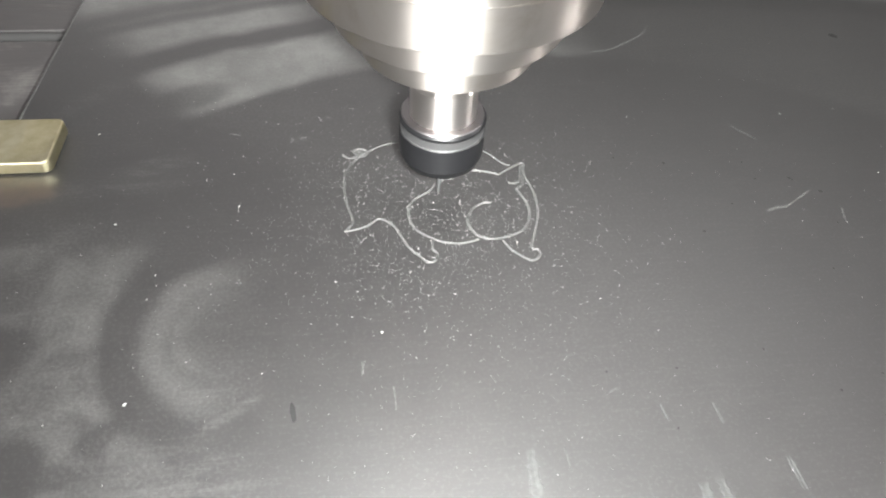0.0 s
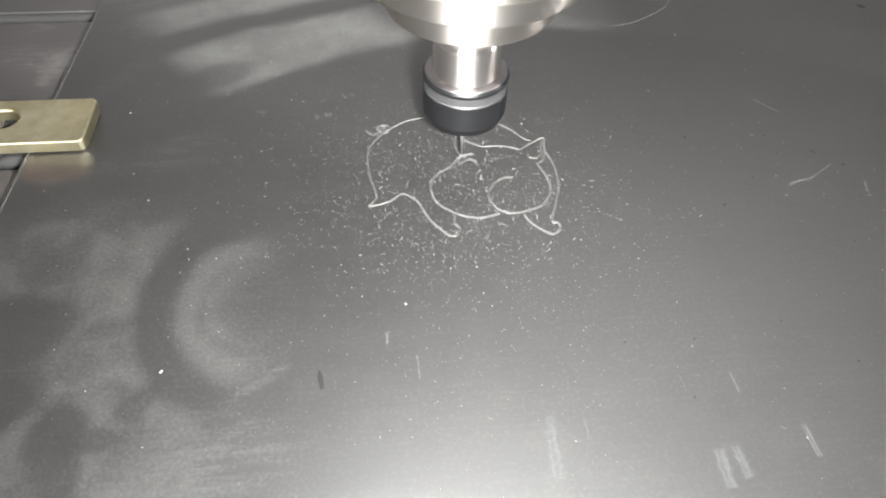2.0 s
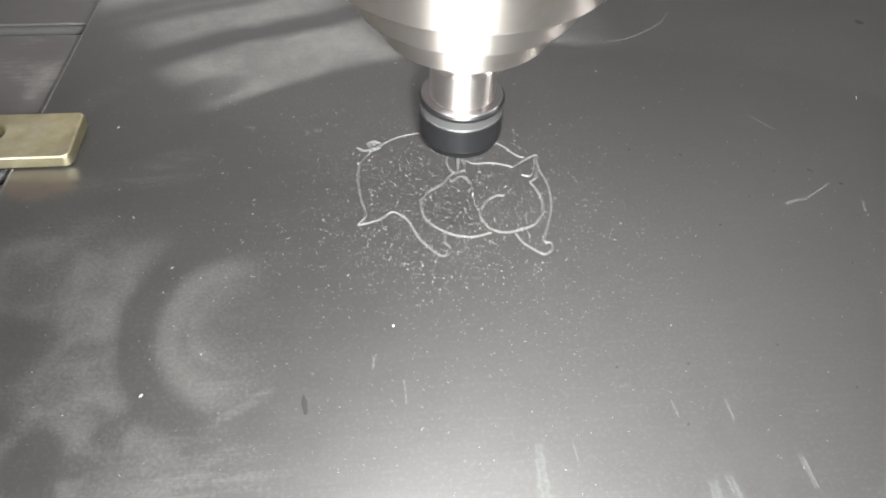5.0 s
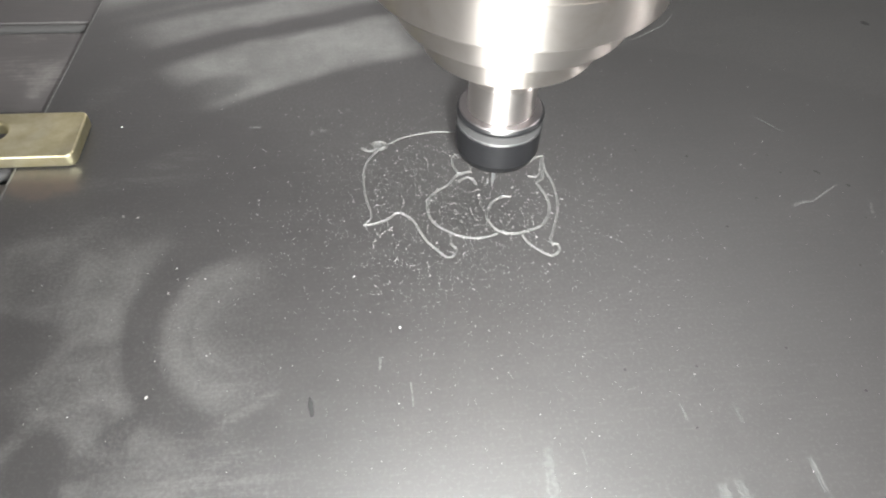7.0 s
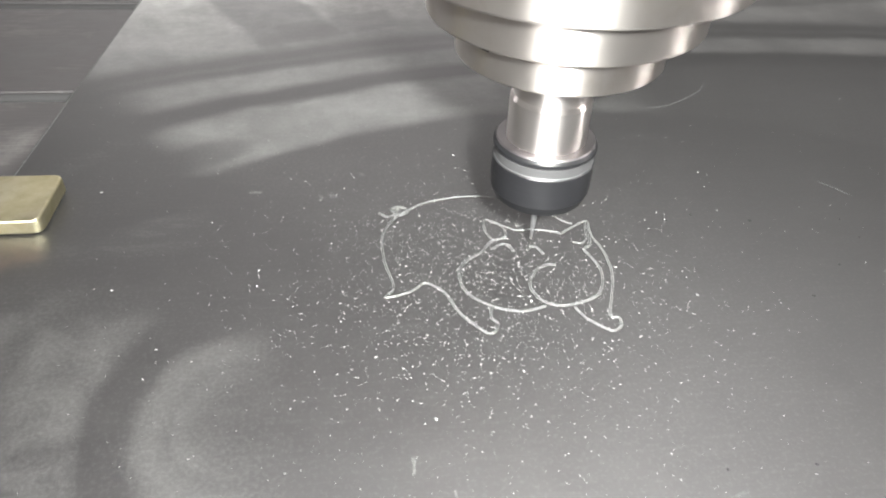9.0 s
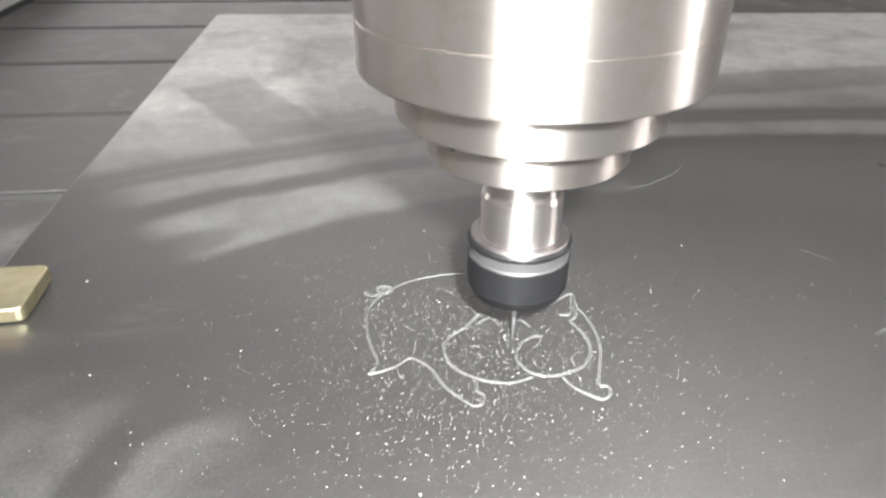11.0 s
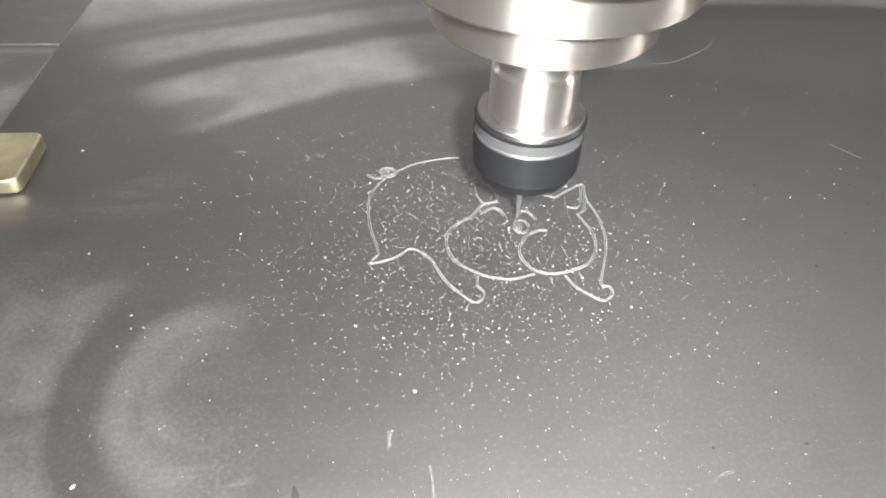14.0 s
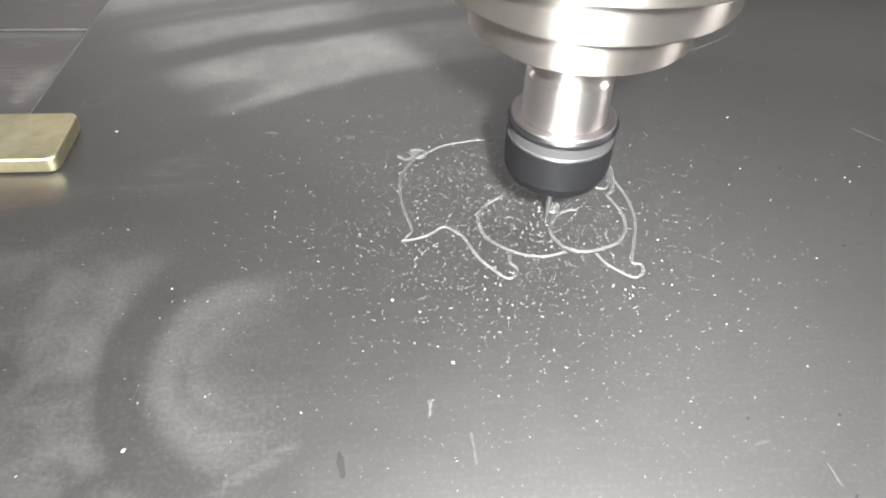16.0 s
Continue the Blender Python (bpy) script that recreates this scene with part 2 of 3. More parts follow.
def bed_material():
    m, nt, b = material("grey_anodised_bed", metal=0.0)
    v = coords(nt)
    big = noise_tex(nt, v, 26, 8, 0.72, 0.4)
    fine = noise_tex(nt, mapped(nt, v, (0, 0, 0), (0, 0, 0), (60, 700, 60)), 1.0, 3)
    f = math_node(nt, "MULTIPLY_ADD", fine, 0.25, math_node(nt, "MULTIPLY", big, 0.9))
    nt.links.new(ramp(nt, f, [(0.35, (0.016, 0.0142, 0.0146)), (0.62, (0.040, 0.036, 0.0363)), (0.85, (0.13, 0.122, 0.118))]), b.inputs["Base Color"])
    nt.links.new(remap(nt, big, 0.3, 0.7, 0.46, 0.62), b.inputs["Roughness"])
    b.inputs["Specular IOR Level"].default_value = 0.6
    bump(nt, b, fine, 0.15, 0.0003)
    return m


def turned_steel(name, colour, rough, aniso=0.92):
    m, nt, b = material(name, colour, rough, 0.987)
    v = coords(nt)
    rings = noise_tex(nt, mapped(nt, v, (0, 0, 0), (0, 0, 0), (30, 30, 500)), 1.0, 4, 0.6)
    blotch = noise_tex(nt, v, 70, 5, 0.65, 0.4)
    film = noise_tex(nt, mapped(nt, v, (0, 0, 0), (0, 0, 0), (45, 45, 14)), 1.0, 6, 0.7, 0.6)
    dull = math_node(nt, "MULTIPLY", remap(nt, blotch, 0.40, 0.70), remap(nt, film, 0.42, 0.66, 0.15, 1.0))
    nt.links.new(mix_colour(nt, dull, colour, tuple(c * f for c, f in zip(colour, (0.86, 0.83, 0.79)))), b.inputs["Base Color"])
    nt.links.new(math_node(nt, "ADD", math_node(nt, "MULTIPLY_ADD", rings, 0.03, rough - 0.015), math_node(nt, "MULTIPLY", dull, 0.02)), b.inputs["Roughness"])
    b.inputs["Anisotropic"].default_value = aniso
    b.inputs["Anisotropic Rotation"].default_value = 0.25
    tan = node(nt, "ShaderNodeTangent", direction="RADIAL", axis="Z")
    nt.links.new(tan.outputs[0], b.inputs["Tangent"])
    return m


def black_oxide():
    m, nt, b = material("black_oxide_steel", (0.018, 0.018, 0.02), 0.45, 0.0)
    v = coords(nt)
    rings = noise_tex(nt, mapped(nt, v, (0, 0, 0), (0, 0, 0), (5, 5, 1500)), 1.0, 3, 0.6)
    nt.links.new(ramp(nt, rings, [(0.3, (0.004, 0.004, 0.0045)), (0.7, (0.008, 0.008, 0.0088))]), b.inputs["Base Color"])
    nt.links.new(remap(nt, rings, 0.3, 0.7, 0.38, 0.46), b.inputs["Roughness"])
    b.inputs["Specular IOR Level"].default_value = 0.2
    return m


def zinc_plate():
    m, nt, b = material("yellow_zinc_plating", (0.5, 0.46, 0.28), 0.33, 1.0)
    v = coords(nt)
    big = noise_tex(nt, v, 110, 5, 0.65)
    nt.links.new(ramp(nt, big, [(0.25, (0.45, 0.40, 0.23)), (0.5, (0.57, 0.52, 0.34)), (0.75, (0.68, 0.64, 0.48))]), b.inputs["Base Color"])
    nt.links.new(remap(nt, noise_tex(nt, v, 90, 2), 0.3, 0.7, 0.33, 0.44), b.inputs["Roughness"])
    return m


def pale(name, low, high, rough=0.7):
    m, nt, b = material(name, high, rough)
    g = noise_tex(nt, coords(nt), 700, 3, 0.6)
    nt.links.new(ramp(nt, g, [(0.32, low), (0.68, high)]), b.inputs["Base Color"])
    return m


def plaster(name, colour):
    m, nt, b = material(name, colour, 0.85)
    g = noise_tex(nt, coords(nt), 3, 6, 0.6)
    nt.links.new(mix_colour(nt, remap(nt, g, 0.3, 0.7), colour, tuple(c * 0.85 for c in colour)), b.inputs["Base Color"])
    return m


SHEET = sheet_material()
BED = bed_material()
STEEL = turned_steel("turned_steel", (0.62, 0.58, 0.545), 0.295)
SHAFT = turned_steel("ground_steel_shaft", (0.72, 0.68, 0.655), 0.30)
OXIDE = black_oxide()
RINGED, _, _ = material("ground_black_steel", (0.17, 0.158, 0.16), 0.40, 1.0)
GROOVE_GREY, _, _ = material("reflection_grey_steel", (0.028, 0.0275, 0.028), 0.5)
ZINC = zinc_plate()
BURR = pale("scraped_plastic_burr", (0.034, 0.034, 0.0335), (0.068, 0.068, 0.066))
FAINT = pale("faint_scuffed_plastic", (0.018, 0.018, 0.018), (0.036, 0.036, 0.035), 0.45)
MARK = pale("scratch_and_glint_plastic", (0.022, 0.022, 0.022), (0.070, 0.070, 0.067), 0.5)
CHIP = pale("plastic_shaving", (0.10, 0.10, 0.097), (0.30, 0.30, 0.29))
CARBIDE, _, _ = material("carbide", (0.24, 0.24, 0.245), 0.5, 1.0)
STAIN, _, stain_shader = material("dark_oil_stain", (0.006, 0.006, 0.006), 0.6)
stain_shader.inputs["Specular IOR Level"].default_value = 0.45
BEAD = plaster("slot_aluminium", (0.034, 0.033, 0.033))
WALL = plaster("grey_wall_paint", (0.38, 0.37, 0.365))
FLOOR = plaster("concrete_floor", (0.22, 0.22, 0.21))
RAIL = plaster("pale_grey_enamel", (0.24, 0.232, 0.227))
NEAR_BLACK, _, _ = material("near_black_matte", (0.007, 0.007, 0.007), 0.8)


# ---- mesh helpers ----
def part(name, bm, mat, parent=None, label="", smooth=False):
    me = bpy.data.meshes.new(name)
    bm.to_mesh(me)
    bm.free()
    me.materials.append(mat)
    if smooth:
        for p in me.polygons:
            p.use_smooth = True
        me.set_sharp_from_angle(angle=radians(14))
    ob = new(name, me)
    if parent:
        ob.parent = parent
    if label:
        ob["label"] = label
    return ob


def empty(name, place=(0, 0, 0)):
    ob = new(name)
    ob.location = place
    ob.empty_display_size = 0.02
    return ob


def box(x0, x1, y0, y1, z0, z1, bevel=0.0, segments=2):
    bm = bmesh.new()
    bmesh.ops.create_cube(bm, size=1)
    for v in bm.verts:
        v.co = ((x0 + x1) / 2 + v.co.x * (x1 - x0), (y0 + y1) / 2 + v.co.y * (y1 - y0), (z0 + z1) / 2 + v.co.z * (z1 - z0))
    if bevel:
        bmesh.ops.bevel(bm, geom=bm.edges[:], offset=bevel, segments=segments, affect="EDGES", profile=0.5)
    return bm


def lathe(profile, steps=96):
    """Turns (radius, height) pairs round z; a radius of 0 closes the end."""
    bm = bmesh.new()
    rings = []
    for r, z in profile:
        if r:
            rings.append([bm.verts.new((r * math.cos(t), r * math.sin(t), z)) for t in (2 * math.pi * i / steps for i in range(steps))])
        else:
            rings.append([bm.verts.new((0, 0, z))])
    for a, b in zip(rings, rings[1:]):
        for i in range(steps):
            j = (i + 1) % steps
            if len(a) == 1:
                bm.faces.new((a[0], b[j], b[i]))
            elif len(b) == 1:
                bm.faces.new((a[i], a[j], b[0]))
            else:
                bm.faces.new((a[i], a[j], b[j], b[i]))
    bmesh.ops.recalc_face_normals(bm, faces=bm.faces[:])
    return bm


def smooth_line(points, step=0.0006):
    """A flowing line through the points (Catmull-Rom), in short steps."""
    p = [Vector((x, y)) for x, y in points]
    p = [2 * p[0] - p[1]] + p + [2 * p[-1] - p[-2]]
    out = []
    for a, b, c, d in zip(p, p[1:], p[2:], p[3:]):
        n = max(2, int((c - b).length / step))
        for i in range(n):
            t = i / n
            out.append(0.5 * (2 * b + (c - a) * t + (2 * a - 5 * b + 4 * c - d) * t * t + (3 * b - a - 3 * c + d) * t ** 3))
    out.append(p[-2])
    return out


def groove(line, width, height, rough, base=0.0):
    """A scored line: two raised burrs with a shallow trough between them."""
    bm = bmesh.new()
    rows = []
    for i, q in enumerate(line):
        ahead = line[min(i + 1, len(line) - 1)] - line[max(i - 1, 0)]
        side = Vector((-ahead.y, ahead.x)).normalized() if ahead.length > 1e-9 else Vector((0, 1))
        w = width * (1 + rough * noise.noise((q.x * 900, q.y * 900, 3)))
        hl = height * (1 + 0.35 * noise.noise((q.x * 900, q.y * 900, 7)))
        hr = height * (1 + 0.35 * noise.noise((q.x * 900, q.y * 900, 19)))
        shift = 0.12 * width * noise.noise((q.x * 700, q.y * 700, 31))
        row = []
        for s, z in ((-0.5, -0.0003), (-0.46, 0.3 * hl), (-0.30, hl), (-0.12, 0.45 * hl), (0.0, 0.10 * height), (0.12, 0.45 * hr), (0.30, hr), (0.46, 0.3 * hr), (0.5, -0.0003)):
            c = q + side * (s * w + shift)
            row.append(bm.verts.new((c.x, c.y, base + z)))
        rows.append(row)
    for r0, r1 in zip(rows, rows[1:]):
        for k in range(len(r0) - 1):
            bm.faces.new((r0[k], r0[k + 1], r1[k + 1], r1[k]))
    for row in (rows[0], list(reversed(rows[-1]))):
        bm.faces.new(list(reversed(row)))
    return bm


# ---- the setting ----
def shell(name, *size):
    return tagged(part(name, box(*size), FLOOR if name == "floor" else WALL), kind="structure")


tagged(shell("floor", -2.6, 2.6, -2.6, 3.4, -0.95, -0.85), "grey concrete workshop floor under the machine", "floor")
tagged(shell("ceiling", -2.6, 2.6, -2.6, 3.4, CEILING, CEILING + 0.1), "pale painted workshop ceiling", "ceiling")
tagged(shell("wall_north", -2.6, 2.6, 3.4, 3.5, -0.85, CEILING), "plain grey workshop wall", "wall")
tagged(shell("wall_south", -2.6, 2.6, -2.7, -2.6, -0.85, CEILING), "plain grey workshop wall", "wall")
tagged(shell("wall_west", -2.7, -2.6, -2.6, 3.4, -0.85, CEILING), "plain grey workshop wall", "wall")
tagged(shell("wall_east", 2.6, 2.7, -2.6, 3.4, -0.85, CEILING), "plain grey workshop wall", "wall")

# machine bed: planks with slots between them
BED_TOP, PITCH, SLOT = -0.006, 0.1038, 0.318
bed = tagged(empty("machine_bed", (0.2, 0.5, BED_TOP)), "dark grey slotted machine bed, scuffed and dusty", "machine bed")
for i in range(-6, 11):
    y0 = SLOT + i * (PITCH if i > 0 else 0.0985)
    y1 = SLOT + (i + 1) * (PITCH if i >= 0 else 0.0985)
    plank = part("plank", box(-0.29 - 0.2, 1.0 - 0.2, y0 + 0.0036 - 0.5, y1 - 0.0058 - 0.5, -0.03, 0.0, 0.0007, 2), BED, bed)
    bead = bmesh.new()
    bmesh.ops.create_cone(bead, cap_ends=True, segments=20, radius1=0.0026, radius2=0.0026, depth=1.29,
                          matrix=pose(0.355 - 0.2, y0 + 0.0013 - 0.5, -0.0026, 0, 90, 0))
    part("slot_lip", bead, BEAD, bed, "worn pale lip of a slot", True)
# near-black colour carries the shade inside the slots
part("slot_bottom", box(-0.289 - 0.2, 0.999 - 0.2, -0.31 - 0.5, 1.45 - 0.5, -0.05, -0.031), NEAR_BLACK, bed, "dark bottom of the slots")

stand = tagged(empty("machine_stand", (0.3, 0.55, -0.85)), "plain grey steel stand carrying the machine bed", "machine stand")
part("stand_body", box(-0.80, 0.70, -0.84, 0.88, 0.0, 0.794, 0.006), RAIL, stand)

side = tagged(empty("side_beam", (-0.40, 0.5, BED_TOP)), "pale grey enamelled beam along the machine bed", "machine beam")
part("beam_body", box(-0.12, 0.108, -0.85, 0.98, -0.03, 0.075, 0.004, 3), RAIL, side)
part("seam", box(0.1075, 0.1105, -0.84, 0.97, -0.001, 0.004), NEAR_BLACK, side, "dark joint along the foot")

# the sheet that is being engraved
def askew(bm):
    """The sheet lies two degrees askew on the bed."""
    pivot = Matrix.Translation((-0.1268, 0.25, 0))
    bmesh.ops.transform(bm, matrix=pivot @ pose(0, 0, 0, 0, 0, -2.0) @ pivot.inverted(), verts=bm.verts[:])
    return bm


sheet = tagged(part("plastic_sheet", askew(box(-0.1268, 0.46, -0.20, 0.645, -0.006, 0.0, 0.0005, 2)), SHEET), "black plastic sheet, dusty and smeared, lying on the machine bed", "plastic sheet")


# pale strip: the light caught along the cut edge, put into its colour
part("edge_glint", askew(box(-0.1271, -0.1263, -0.199, 0.644, -0.0012, 0.00012, 0.0001, 1)), MARK, sheet, "pale strip for the light caught by the cut edge")


# scuffs and scratches on the sheet: x, y, x, y in millimetres, width
def scuff(x0, y0, x1, y1, width, mat=FAINT, bend=0.0):
    a, b = Vector((x0, y0)) / 1000, Vector((x1, y1)) / 1000
    mid = (a + b) / 2 + Vector((-(b - a).y, (b - a).x)) * bend
    line = smooth_line([a, mid, b])
    return part("scuff", groove(line, width / 1000, 0.00006, 0.7), mat, sheet)


SCUFFS = [(142, 181, 150, 183, 1.1, 0.1), (150, 183, 163, 191, 0.6, 0.0), (106, 288, 125, 296, 0.8, -0.08), (125, 296, 140, 311, 0.8, -0.08),
          (3, 120, 3.2, 112.5, 0.5, 0.02), (-5, 128.5, -5.2, 124.5, 0.8, 0.0), (37, 98, 36, 81, 3.2, 0.0), (46, 98.5, 46.2, 91, 0.7, 0.0),
          (79.5, 85, 79.2, 75, 3.4, 0.0), (84.2, 85.5, 84.6, 77, 3.0, 0.0), (105, 90, 105.5, 81, 2.0, 0.0),
          (149, 231, 156, 222, 1.0, 0.0), (171, 181, 169, 176, 1.0, 0.0), (-27.5, 231, -27.2, 228, 0.9, 0.3), (-24.6, 231.5, -23.4, 229.5, 0.7, 0.3),
          (-22.8, 232, -21.6, 229.6, 0.8, -0.3), (-50, 234, -46, 233.5, 1.2, 0.0), (-14, 243.5, -12, 242.5, 1.0, 0.0), (76, 108, 76.5, 103, 0.8, 0.0), (91, 107, 91.5, 101, 1.0, 0.0),
          (61, 112, 66, 114, 0.8, 0.1)]
for x0, y0, x1, y1, w, bend in SCUFFS:
    scuff(x0, y0, x1, y1, w, MARK if y0 > 280 or (x0 < 0 and y0 > 200) or x0 < 5 or (x0 > 140 and y0 < 190) else FAINT, bend)


def spot(x0, y0, x1, y1, width):
    """A thin uneven drop of dried oil, longer than wide."""
    bm = bmesh.new()
    dx, dy = (x1 - x0) / 2000, (y1 - y0) / 2000
    along, across = math.hypot(dx, dy), width / 2000
    turn = math.atan2(dy, dx)
    top = bm.verts.new((0, 0, 0.00007))
    rim = []
    for k in range(18):
        a = 2 * math.pi * k / 18
        f = 1 + 0.13 * math.sin(2 * a + x0) + 0.08 * math.sin(5 * a + y0)
        u, v = along * f * math.cos(a), across * f * math.sin(a)
        rim.append(bm.verts.new((u * math.cos(turn) - v * math.sin(turn), u * math.sin(turn) + v * math.cos(turn), 0.00003)))
    foot = [bm.verts.new((v.co.x * 1.04, v.co.y * 1.04, -0.0001)) for v in rim]
    for k in range(18):
        n = (k + 1) % 18
        bm.faces.new((top, rim[k], rim[n]))
        bm.faces.new((rim[k], foot[k], foot[n], rim[n]))
    bmesh.ops.translate(bm, verts=bm.verts[:], vec=((x0 + x1) / 2000, (y0 + y1) / 2000, 0))
    return part("dark_spot", bm, STAIN, sheet, "dark oily spot")


for x0, y0, x1, y1, w in ((-24.2, 117, -23.6, 111.5, 1.7), (230, 301, 234, 299, 3.0), (114, 173, 114.8, 172.4, 0.8), (112, 209.5, 113, 209, 0.9), (166.5, 190.5, 168, 190, 1.0), (158, 199, 159.5, 197, 0.8)):
    spot(x0, y0, x1, y1, w)


# tiny dark crumbs scattered over the bare half of the sheet
random.seed(5)
for _ in range(16):
    x, y, turn = random.uniform(62, 172), random.uniform(92, 218), random.uniform(0, math.pi)
    spot(x, y, x + 0.8 * math.cos(turn), y + 0.8 * math.sin(turn), random.uniform(0.4, 0.7))


# ---- the engraved drawing ----
STROKES = {}
STROKES["back"] = [(0.3, 220.6), (6.3, 224.6), (13.2, 226.7), (21.1, 227.8), (30.9, 226.5), (39.3, 222.9), (45.9, 218.0), (50.3, 212.2), (52.9, 211.0)]
STROKES["ear_right"] = [(47.7, 205.8), (52.6, 209.3), (57.8, 212.0), (57.4, 207.1), (57.3, 203.6)]
STROKES["flank"] = [(57.3, 203.6), (58.6, 198.0), (58.8, 190.0), (57.7, 183.7), (55.1, 176.4), (52.5, 169.2), (54.5, 168.0), (54.3, 165.3), (51.5, 163.3), (48.9, 164.9), (45.3, 168.8), (43.5, 173.0)]
STROKES["ear_inner"] = [(57.0, 210.8), (55.4, 203.7), (53.0, 200.8), (50.5, 201.5)]
STROKES["ear_fold"] = [(57.0, 205.0), (55.5, 200.2), (52.9, 197.7)]
STROKES["cheek"] = [(52.9, 197.7), (54.9, 191.5), (55.3, 186.3), (53.9, 181.4), (50.3, 176.7), (43.7, 174.2), (39.3, 173.9), (35.3, 175.9), (33.1, 180.3), (33.4, 184.6), (35.8, 188.8), (39.3, 191.2), (42.5, 191.3)]
STROKES["crown"] = [(26.7, 213.5), (30.9, 210.5), (34.4, 208.5), (40.1, 208.6), (44.7, 207.4), (47.7, 205.8)]
STROKES["ear_left"] = [(26.7, 213.5), (25.1, 214.3), (24.2, 209.8), (25.1, 205.5), (26.5, 203.8)]
STROKES["jaw"] = [(30.2, 204.9), (25.3, 203.4), (21.1, 198.2), (16.2, 194.6), (13.6, 190.2), (13.5, 184.0), (15.7, 179.0), (20.5, 175.1), (24.5, 173.1), (29.6, 172.4), (35.4, 173.9)]
STROKES["leg"] = [(20.4, 174.5), (19.6, 170.5), (21.0, 168.1), (19.9, 165.4), (17.7, 164.8), (14.7, 168.0), (11.7, 172.2), (9.6, 177.6), (7.7, 181.9), (3.2, 185.5), (-1.3, 182.2), (-7.8, 180.2), (-8.0, 181.1), (-6.0, 183.4), (-5.9, 186.4), (-7.5, 194.1), (-8.1, 203.4), (-7.0, 210.9), (-2.6, 218.2), (0.3, 220.6)]
STROKES["tail"] = [(-8.2, 219.6), (-5.5, 217.8), (-3.0, 219.3), (-4.2, 221.6), (-2.4, 223.0), (0.2, 222.1), (0.5, 219.8), (-1.7, 218.5), (-2.9, 220.3), (-1.3, 221.7)]
STROKES["brow_left"] = [(25.2, 199.7), (27.0, 201.4), (28.9, 201.8), (30.5, 200.4), (31.3, 198.0)]
STROKES["ear_cut"] = [(30.0, 205.2), (30.5, 207.3), (30.2, 209.7), (28.7, 212.4), (26.7, 213.5)]
STROKES["brow_right"] = [(35.1, 198.3), (36.2, 199.8), (37.8, 200.0), (39.1, 198.6), (40.1, 196.2)]
STROKES["nostril"] = [(34.4, 199.0), (34.3, 196.5), (33.4, 194.6), (33.0, 192.6), (34.2, 190.6), (36.0, 190.7), (37.4, 192.9), (36.6, 195.4), (35.0, 195.9), (33.8, 194.6)]
STROKES["nostril_fill"] = [(33.9, 194.0), (34.6, 191.2), (35.6, 194.9), (35.9, 191.6), (36.6, 194.3), (34.0, 192.6), (36.8, 192.8)]
WIDTHS = {"brow_left": 1.2, "brow_right": 1.2, "nostril": 0.9, "nostril_fill": 0.9, "tail": 1.3, "ear_fold": 1.1, "back": 0.75, "crown": 0.85, "cheek": 1.05, "jaw": 1.0}
# strokes cut during the clip: start and end, and into how many pieces
CUT = {"brow_left": (0.1, 1.4, 5), "ear_cut": (1.8, 3.4, 5), "brow_right": (6.4, 8.3, 5), "nostril": (10.0, 12.4, 8), "nostril_fill": (12.8, 15.9, 8)}
drawing = tagged(empty("engraved_drawing", (0.03, 0.195, 0.0)), "pale scored outline of a pig cut into black plastic", "engraving")
growing = []
for key, pts in STROKES.items():
    line = [q - Vector((0.03, 0.195)) for q in smooth_line([(x / 1000, y / 1000) for x, y in pts], 0.0004)]
    width = WIDTHS.get(key, 0.92) / 1000
    if key in CUT:
        start, end, pieces = CUT[key]
        n = len(line) - 1
        for i in range(pieces):
            a, b = i * n // pieces, (i + 1) * n // pieces
            bit_of = part("scored_line", groove(line[a:b + 1], width, 0.00022, 0.22), BURR, drawing, "freshly cut line")
            growing.append((bit_of, start + (end - start) * (i + 0.7) / pieces))
    else:
        part("scored_line", groove(line, width, 0.00022, 0.22), BURR, drawing)


# ---- loose shavings ----
def chip_mesh(bm, x, y, size, turn, flat=0.5):
    """An uneven little curl: a bent wedge of four to five corners."""
    c, s = math.cos(turn), math.sin(turn)
    top, low = [], []
    for k in range(5):
        a = 2 * math.pi * k / 5 + random.uniform(-0.4, 0.4)
        r = size * random.uniform(0.3, 0.6)
        u, v = r * math.cos(a) * random.uniform(1.1, 1.7), r * math.sin(a) * 0.6
        px, py = x + c * u - s * v, y + s * u + c * v
        low.append(bm.verts.new((px, py, -0.00005)))
        top.append(bm.verts.new((x + (px - x) * 0.7, y + (py - y) * 0.7, size * flat * random.uniform(0.4, 1.1))))
    bm.faces.new(top)
    for k in range(5):
        j = (k + 1) % 5
        bm.faces.new((low[k], low[j], top[j], top[k]))


random.seed(11)
shavings = bmesh.new()
count = 0
while count < 4500:
    kind = random.random()
    if kind < 0.58:
        x, y = random.gauss(0.020, 0.026), random.gauss(0.190, 0.024)
    elif kind < 0.90:
        x, y = random.gauss(0.018, 0.040), random.gauss(0.168, 0.036)
    else:
        x, y = random.uniform(-0.12, 0.21), random.uniform(0.06, 0.30)
    if not -0.12 < x < 0.3 or not 0.04 < y < 0.40:
        continue
    size = min(0.0005, random.lognormvariate(math.log(0.00029), 0.25)) * (0.85 if y < 0.15 else 1.0)
    chip_mesh(shavings, x, y, size, random.uniform(0, math.pi), random.uniform(0.25, 0.7))
    count += 1
tagged(part("plastic_shavings", shavings, CHIP), "tiny pale plastic shavings scattered over the black sheet", "shavings", kind="stuff")

